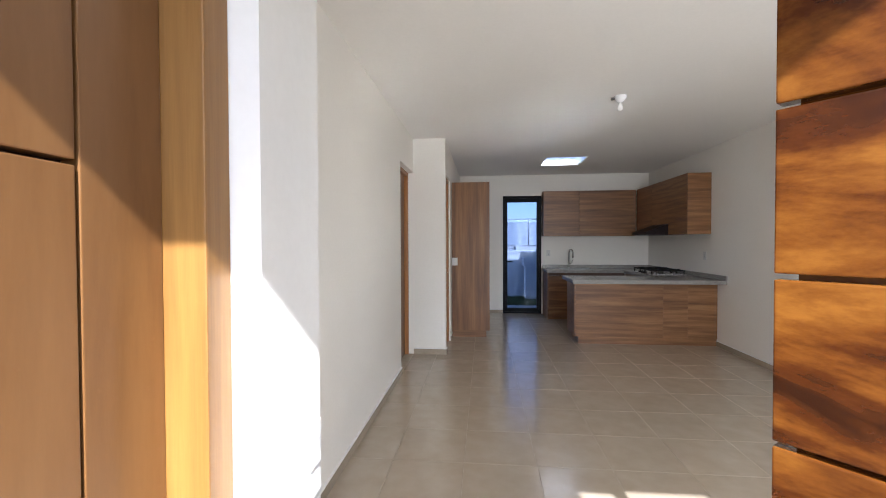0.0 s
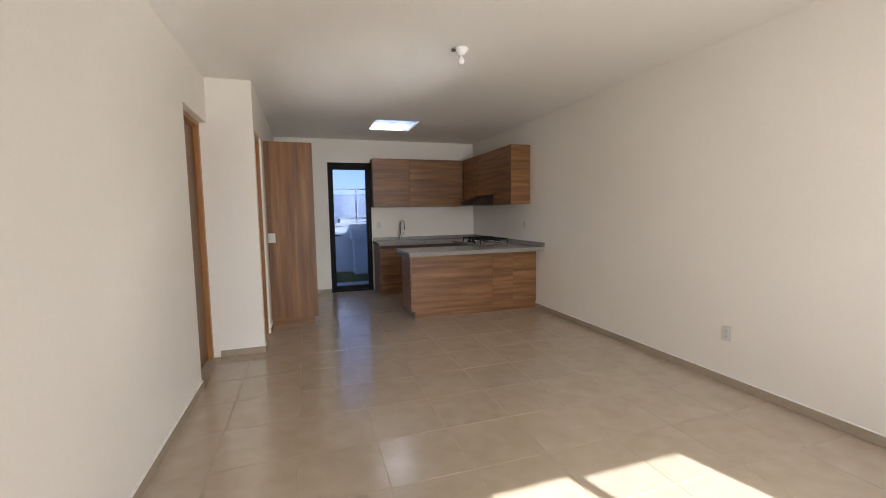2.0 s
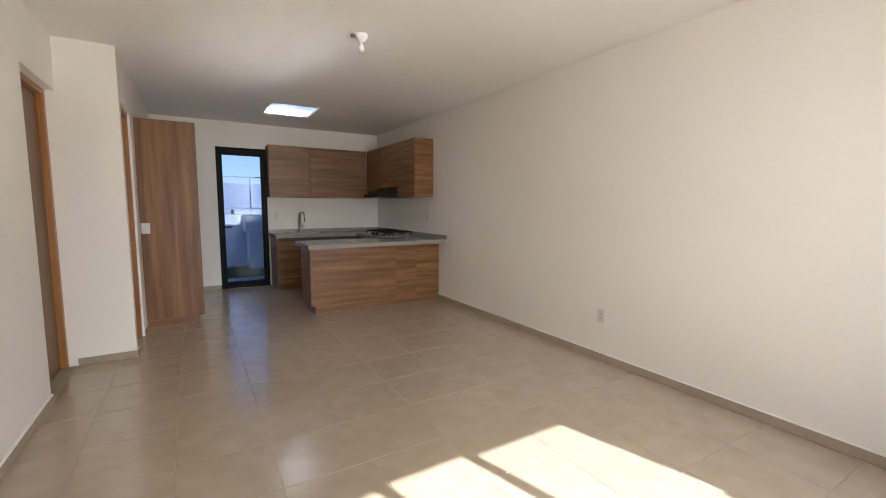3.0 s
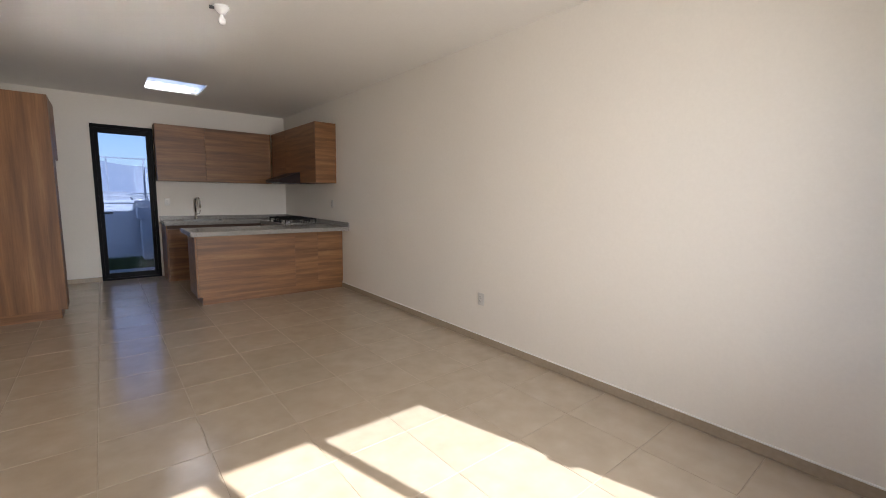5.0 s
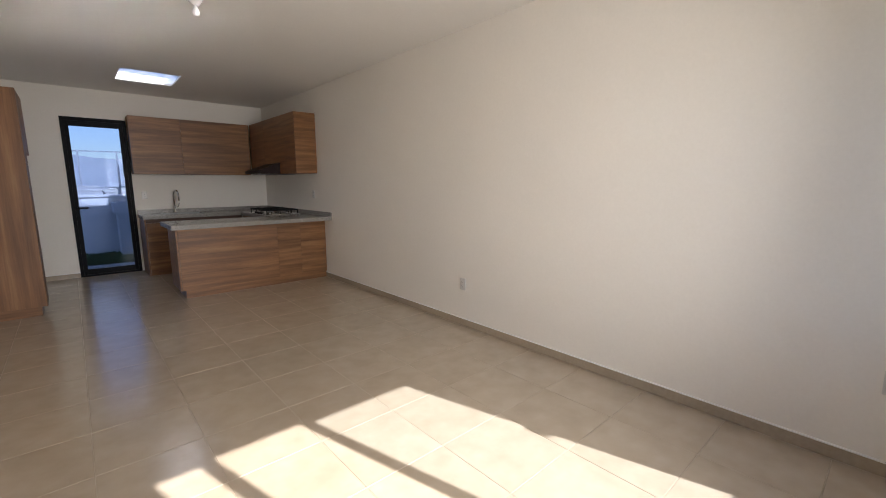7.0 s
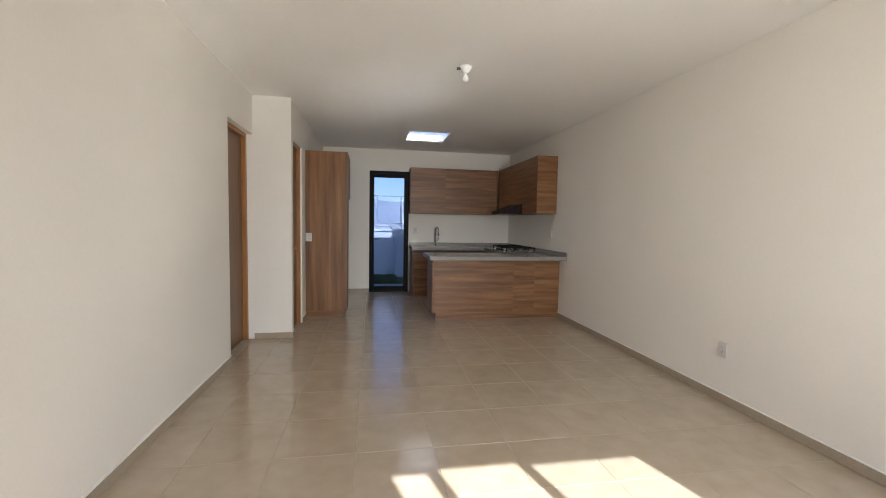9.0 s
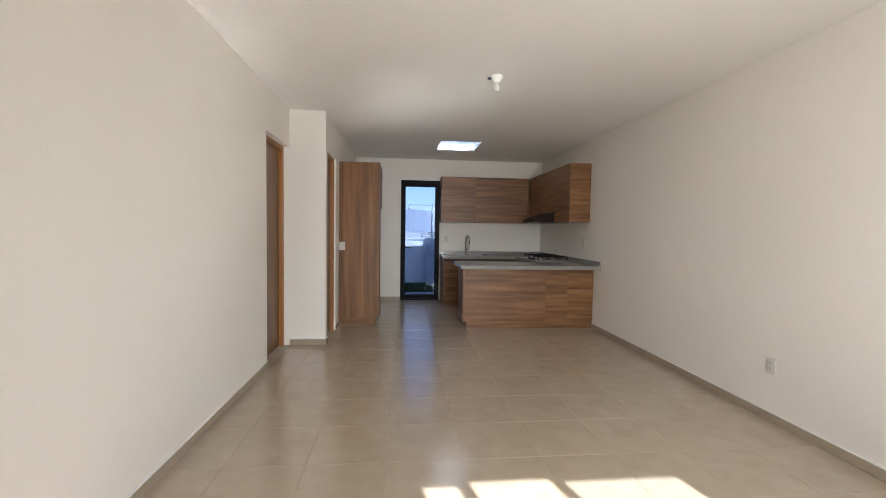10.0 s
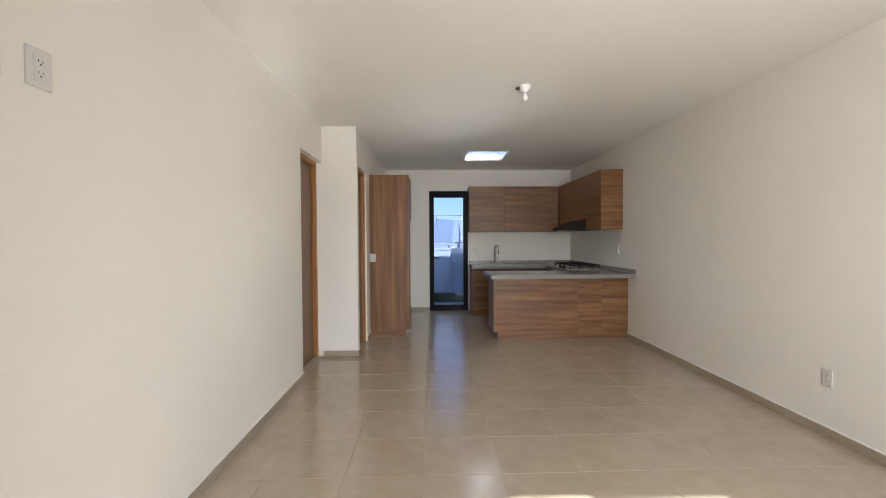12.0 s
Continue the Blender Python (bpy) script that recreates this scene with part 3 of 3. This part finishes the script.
part("body", boxed((3.815, XR - 0.003, 6.678, 8.598, 1.70, ZU1), (3.815, XR - 0.003, 6.678, 7.27, ZU0, 1.70), (3.815, XR - 0.003, 7.90, 8.598, ZU0, 1.70)), M_LAM_Y, us)
part("end_panel", boxed((3.795, XR - 0.003, 6.660, 6.677, ZU0, ZU1), bevel=0.001), M_LAM_X, us)
part("door", boxed((3.795, 3.813, 6.678, 7.27, ZU0, ZU1), (3.795, 3.813, 7.27, 7.90, 1.70, ZU1)), M_LAM_Y, us, "one notched front over the hood")
part("door", boxed((3.795, 3.813, 7.903, 8.598, ZU0, ZU1), bevel=0.0015), M_LAM_Y, us)
hood = thing("range_hood", (3.85, 7.58, 1.55), "dark brown slim range hood with a sloping front", "range hood")
part("shell", prism([(3.47, 1.53), (XR - 0.005, 1.53), (XR - 0.005, 1.695), (3.79, 1.695), (3.47, 1.575)], 7.275, 7.895), M_HOODG, hood)
part("grille", boxed((3.56, 4.05, 7.31, 7.86, 1.524, 1.5295)), M_GREYAL, hood, "grey metal filter")
part("light_strip", boxed((3.515, 3.55, 7.4, 7.77, 1.526, 1.5295)), M_PLASTIC, hood)

# tall unit with the niche cabinet behind it
pantry = thing("tall_pantry_cabinet", (0.72, 7.1, 0), "tall brown upright-grain laminate pantry cabinet", "cabinet")
part("body", boxed((0.48, 1.022, 6.778, 7.10, 0.1, 2.318)), M_LAM_Z, pantry)
part("side_panel", boxed((0.48, 1.042, 6.757, 6.776, 0.1, 2.32), bevel=0.001), M_LAM_Z, pantry)
for z0, z1 in ((0.1, 1.60), (1.604, 2.318)):
    part("door", boxed((1.0235, 1.041, 6.779, 7.10, z0, z1), bevel=0.001), M_LAM_Z, pantry)
part("toe_kick", boxed((0.48, 0.992, 6.775, 7.09, 0, 0.098)), M_LAM_X, pantry)
niche = thing("niche_wall_cabinet", (0.72, 7.3, 1.72), "brown laminate wall cabinet over an empty fridge niche", "wall cabinet")
part("body", boxed((0.48, 1.022, 7.105, 7.5, 1.72, 2.318)), M_LAM_Z, niche)
for a, b in ((7.105, 7.3), (7.303, 7.5)):
    part("door", boxed((1.0235, 1.041, a, b, 1.70, 2.318), bevel=0.001), M_LAM_Z, niche)


# ---- fittings on the walls ----
def wall_plate(name, label, category, at, turn, gadget, w=0.075, h=0.117):
    """A wall plate facing -y before it is turned about z; gadget: duplex, data, rocker or blank."""
    p = thing(name, at, label, category, "wall plates")
    p.rotation_euler = (0, 0, radians(turn))
    part("cover", boxed((-w / 2, w / 2, -0.009, -0.0005, -h / 2, h / 2), bevel=0.004), M_PLASTIC, p, local=True)
    if gadget == "duplex":
        s = part("insert", boxed((-w * 0.24, w * 0.24, -0.0115, -0.0085, -h * 0.34, h * 0.34), bevel=0.001), M_PLASTIC, p, local=True)
        for z in (-0.019, 0.019):
            part("slot", boxed((-0.0085, -0.0062, -0.0121, -0.0112, z, z + 0.009)), M_SLOT, s, local=True)
            part("slot", boxed((0.0062, 0.0085, -0.0121, -0.0112, z, z + 0.009)), M_SLOT, s, local=True)
            part("slot", boxed((-0.0028, 0.0028, -0.0121, -0.0112, z - 0.0095, z - 0.004)), M_SLOT, s, local=True)
    elif gadget == "data":
        s = part("insert", boxed((-0.024, 0.024, -0.0115, -0.0085, -0.014, 0.014), bevel=0.001), M_PLASTIC, p, local=True)
        part("socket", boxed((-0.007, 0.007, -0.0122, -0.0112, -0.006, 0.007)), M_SLOT, s, local=True)
    elif gadget == "rocker":
        for z in (-0.022, 0.022):
            part("rocker", prism([(-0.009, z - 0.019), (-0.016, z - 0.019), (-0.0115, z + 0.019), (-0.009, z + 0.019)], -0.02, 0.02, "x"), M_PLASTIC, p, local=True)
    return p


wall_plate("power_outlet", "white duplex power outlet high on the wall", "outlet", (XL, 2.192, 1.96), 90, "duplex", 0.092, 0.128)
wall_plate("data_outlet", "white data outlet high on the wall beside a power outlet", "outlet", (XL, 2.022, 1.955), 90, "data", 0.092, 0.128)
wall_plate("power_outlet", "white duplex power outlet low on the wall", "outlet", (XR, 3.572, 0.416), -90, "duplex")
wall_plate("power_outlet", "white duplex power outlet beside a data outlet", "outlet", (XR, 0.702, 0.46), -90, "duplex", 0.1)
wall_plate("data_outlet", "white data outlet with one dark socket", "outlet", (XR, 0.559, 0.457), -90, "data", 0.1)
wall_plate("power_outlet", "white outlet above the granite worktop", "outlet", (XR, 6.82, 1.22), -90, "duplex")
wall_plate("power_outlet", "white outlet on the wall beside the sink", "outlet", (2.22, YB, 1.2), 0, "duplex")
wall_plate("light_switch", "white switch on the pantry side panel", "switch", (0.523, 6.757, 1.134), 0, "rocker", 0.085)
wall_plate("light_switch", "white double rocker switch beside the entrance", "switch", (0.685, 1.155, 1.09), 90, "rocker", 0.08, 0.125)

lamp = thing("ceiling_lampholder", (2.184, 4.44, H), "white porcelain ceiling lampholder with a small bare bulb", "ceiling lamp")
part("base", lathe([(0.055, H - 0.0005), (0.055, H - 0.012), (0.046, H - 0.03), (0.028, H - 0.05), (0.018, H - 0.06)], axis=(2.184, 4.44)), M_LAMP, lamp)
part("bulb", lathe([(0.011, H - 0.0605), (0.012, H - 0.072), (0.022, H - 0.088), (0.026, H - 0.105), (0.022, H - 0.122), (0.009, H - 0.132)], axis=(2.184, 4.44)), M_LAMP, lamp)
part("side_knob", tube([(2.134, 4.44, H - 0.022), (2.104, 4.44, H - 0.024)], 0.012), M_GREYAL, lamp)

# ---- outside, front ----
rng = random.Random(4)
solid("ground", boxed((-900, 900, -900, -0.05, -0.5, -0.14), (-900, -0.2, -0.05, 9.08, -0.5, -0.14), (4.35, 900, -0.05, 9.08, -0.5, -0.14), (-900, 900, 9.08, 11.6, -0.5, -0.14), (-900, 900, 11.6, 900, -6, -4)), M_EARTH, "pale dry earth and gravel", "ground", "structure")
solid("pavement", boxed((-0.2, 5.0, -1.6, -0.05, -0.14, -0.04)), M_CONC, "pale concrete path along the front", "pavement", "structure")


def stones():
    verts, faces = [], []
    for k in range(1500):
        x, y, s = rng.uniform(5, 22), rng.uniform(-9, -0.3), rng.uniform(0.02, 0.09)
        b = len(verts)
        for dx, dy, dz in ((-1, -1, 0), (1, -1, 0), (1, 1, 0), (-1, 1, 0), (0.1, 0.2, 1.1)):
            verts.append((x + s * dx * rng.uniform(0.6, 1), y + s * dy * rng.uniform(0.6, 1), -0.141 + s * dz * 0.3))
        for f in ((0, 1, 4), (1, 2, 4), (2, 3, 4), (3, 0, 4)):
            faces.append([b + i for i in f])
    me = bpy.data.meshes.new("gravel")
    me.from_pydata(verts, [], faces)
    me.materials.append(M_EARTH)
    return tagged(new("gravel", me), "loose pale stones on the dry ground", "gravel", kind="stuff")


stones()


def shrub(at, size, seed):
    """A dry bush: stems and many small leaf blades."""
    r = random.Random(seed)
    s = thing("shrub", at, "dry green roadside bush", "bush", "roadside bushes")
    tips = []
    for k in range(9):
        a, lean = r.uniform(0, 6.28), r.uniform(0.1, 0.7)
        tip = (size * lean * math.cos(a), size * lean * math.sin(a), size * r.uniform(0.5, 1.0))
        tips.append(tip)
        part("stem", tube([(0, 0, 0), (tip[0] * 0.4, tip[1] * 0.4, tip[2] * 0.55), tip], 0.012 * size, 5), M_BARK, s, local=True)
    verts, faces = [], []
    for k in range(900):
        c = Vector(r.choice(tips)) * r.uniform(0.55, 1.1) + Vector((r.gauss(0, 0.16), r.gauss(0, 0.16), r.gauss(0, 0.12))) * size
        u = Vector((r.gauss(0, 1), r.gauss(0, 1), r.gauss(0, 1))).normalized() * 0.07 * size
        w = u.cross(Vector((r.gauss(0, 1), r.gauss(0, 1), r.gauss(0, 1)))).normalized() * 0.025 * size
        c.z = max(c.z, 0.03)
        b = len(verts)
        verts += [c - u, c + w, c + u, c - w]
        faces.append((b, b + 1, b + 2, b + 3))
    me = bpy.data.meshes.new("foliage")
    me.from_pydata(verts, [], faces)
    me.materials.append(M_LEAF)
    ob = new("foliage", me)
    ob.parent = s


for k in range(14):
    gx = 13 + 1.9 * k
    shrub((gx, 0.72 - 0.31 * (gx - 1.42) + rng.uniform(-1.6, 1.6), -0.15), rng.uniform(0.5, 1.1), 20 + k)


def hills(name, cx, cy, length, height, along, seed):
    """A far ridge with an uneven crest."""
    bm = bmesh.new()
    n = 60
    rows = []
    for d in (-1.0, -0.4, 0.0, 0.5, 1.0):
        row = []
        for i in range(n + 1):
            u = i / n - 0.5
            crest = height * (0.55 + 0.6 * noise.noise((u * 5, seed, 0)) + 0.15 * noise.noise((u * 22, seed, 4)))
            zz = max(crest, 1) * (1 - abs(d)) ** 1.2
            p = (cx + u * length, cy + d * height * 3, zz - 6) if along == "x" else (cx + d * height * 3, cy + u * length, zz - 6)
            row.append(bm.verts.new(p))
        rows.append(row)
    for a, b in zip(rows, rows[1:]):
        for i in range(n):
            bm.faces.new((a[i], a[i + 1], b[i + 1], b[i]))
    return solid(name, bm, M_HILL, "far ridge with haze painted into its blue-grey colour", "hills", "structure")


hills("backdrop_south", 200, -620, 1600, 110, "x", 3.1)
hills("backdrop_east", 640, -170, 1300, 110, "y", 5.3)
hills("backdrop_north", 0, 780, 1800, 75, "x", 7.7)

# ---- outside, back: patio ----
solid("patio_floor", boxed((0.6, 2.6, 9.081, 11.5, -0.139, -0.03)), M_PATIO, "pale concrete patio floor", "floor", "structure")
pw = solid("patio_parapet", boxed((0.0, 2.8, 11.5, 11.62, -0.14, 1.12), (-0.02, 2.82, 11.47, 11.65, 1.121, 1.17)), M_RENDER, "low white rendered patio wall", "wall", "structure")
solid("patio_side_wall", boxed((2.34, 2.5, 9.081, 11.469, -0.139, 2.4)), M_RENDER, "white rendered patio side wall", "wall", "structure")
# Grey steel, paled so the colour includes the haze over the fence.
M_FENCE = plain("haze_paled_grey_steel", (0.42, 0.45, 0.49), 0.5)
fence = thing("patio_fence", (1.6, 11.56, 1.171), "thin grey metal fence frame on the patio wall", "fence")
for x in (0.75, 1.52, 2.12, 2.6):
    part("post", boxed((x - 0.016, x + 0.016, 11.545, 11.577, 1.171, 2.03)), M_FENCE, fence)
for z in (1.30, 2.0):
    part("rail", boxed((0.767, 2.6, 11.552, 11.570, z, z + 0.025)), M_FENCE, fence)
tub = thing("laundry_sink", (2.12, 11.1, -0.03), "pale grey concrete laundry sink on the patio", "laundry sink")
part("pedestal", boxed((1.98, 2.32, 10.9, 11.35, -0.03, 0.82), bevel=0.01), M_RENDER, tub)
part("basin", boxed((1.93, 2.33, 10.82, 10.86, 0.821, 1.02), (1.93, 2.33, 11.42, 11.46, 0.821, 1.02), (1.93, 1.97, 10.86, 11.42, 0.821, 1.02), (2.29, 2.33, 10.86, 11.42, 0.821, 1.02), (1.97, 2.29, 10.86, 11.42, 0.821, 0.86)), M_RENDER, tub)


def lawn(x0, x1, y0, y1, z, count):
    verts, faces = [], []
    for k in range(count):
        x, y, h = rng.uniform(x0, x1), rng.uniform(y0, y1), rng.uniform(0.03, 0.09)
        a = rng.uniform(0, 6.28)
        dx, dy = 0.006 * math.cos(a), 0.006 * math.sin(a)
        b = len(verts)
        verts += [(x - dx, y - dy, z), (x + dx, y + dy, z), (x + rng.uniform(-0.03, 0.03), y + rng.uniform(-0.03, 0.03), z + h)]
        faces.append((b, b + 1, b + 2))
    me = bpy.data.meshes.new("grass")
    me.from_pydata(verts, [], faces)
    me.materials.append(M_GRASS)
    return tagged(new("grass", me), "short green grass strip on the patio", "grass", kind="stuff")


lawn(1.0, 2.33, 10.1, 11.45, -0.031, 9000)

for k in range(46):
    hx, hy = rng.uniform(-26, 34), rng.uniform(45, 190)
    w, d, h = rng.uniform(5, 11), rng.uniform(5, 9), rng.uniform(2.6, 5.2)
    far = thing("far_house", (hx, hy, -4), "far flat-roofed house with haze put into its pale colour", "house", "far houses")
    part("wall", boxed((-w / 2, w / 2, -d / 2, d / 2, 0, h)), M_HOUSE, far, local=True)
    part("roof", boxed((-w / 2 - 0.2, w / 2 + 0.2, -d / 2 - 0.2, d / 2 + 0.2, h, h + 0.25)), M_HOUSE, far, local=True)
    for j in range(2):
        part("window", boxed((-w / 4 + j * w / 2 - 0.7, -w / 4 + j * w / 2 + 0.7, -d / 2 - 0.05, -d / 2, h * 0.4, h * 0.75)), M_GREYAL, far, local=True)

# ---- floor tiles ----
P, J = 0.4665, 0.0042
tile_cache = {}


def tile(x0, x1, y0, y1):
    key = (round(x1 - x0, 3), round(y1 - y0, 3))
    if key not in tile_cache:
        hx, hy, c = key[0] / 2, key[1] / 2, 0.0012
        vs = [(-hx, -hy, -0.0058), (hx, -hy, -0.0058), (hx, hy, -0.0058), (-hx, hy, -0.0058), (-hx, -hy, -c), (hx, -hy, -c), (hx, hy, -c), (-hx, hy, -c), (-hx + c, -hy + c, 0), (hx - c, -hy + c, 0), (hx - c, hy - c, 0), (-hx + c, hy - c, 0)]
        fs = [(8, 9, 10, 11)]
        for b in (0, 4):
            fs += [(b + i, b + (i + 1) % 4, b + 4 + (i + 1) % 4, b + 4 + i) for i in range(4)]
        me = bpy.data.meshes.new("tile")
        me.from_pydata(vs, [], fs)
        me.materials.append(M_TILE)
        tile_cache[key] = me
    ob = new("tile", tile_cache[key])
    ob.location = ((x0 + x1) / 2, (y0 + y1) / 2, rng.uniform(-0.0004, 0.0))
    ob.parent = floor


def cuts(lo, hi, start):
    k = math.floor((lo - start) / P)
    out = []
    while start + k * P < hi:
        a, b = max(lo, start + k * P + J / 2), min(hi, start + (k + 1) * P - J / 2)
        if b - a > 0.02:
            out.append((a, b))
        k += 1
    return out


for xa, xb in cuts(XL, XR, 1.762):
    for ya, yb in cuts(0.06, YB, 1.811):
        if xb < 0.56 and yb < 1.1 or xb < 0.47 and ya > PY:
            continue
        tile(xa, xb, ya, yb)
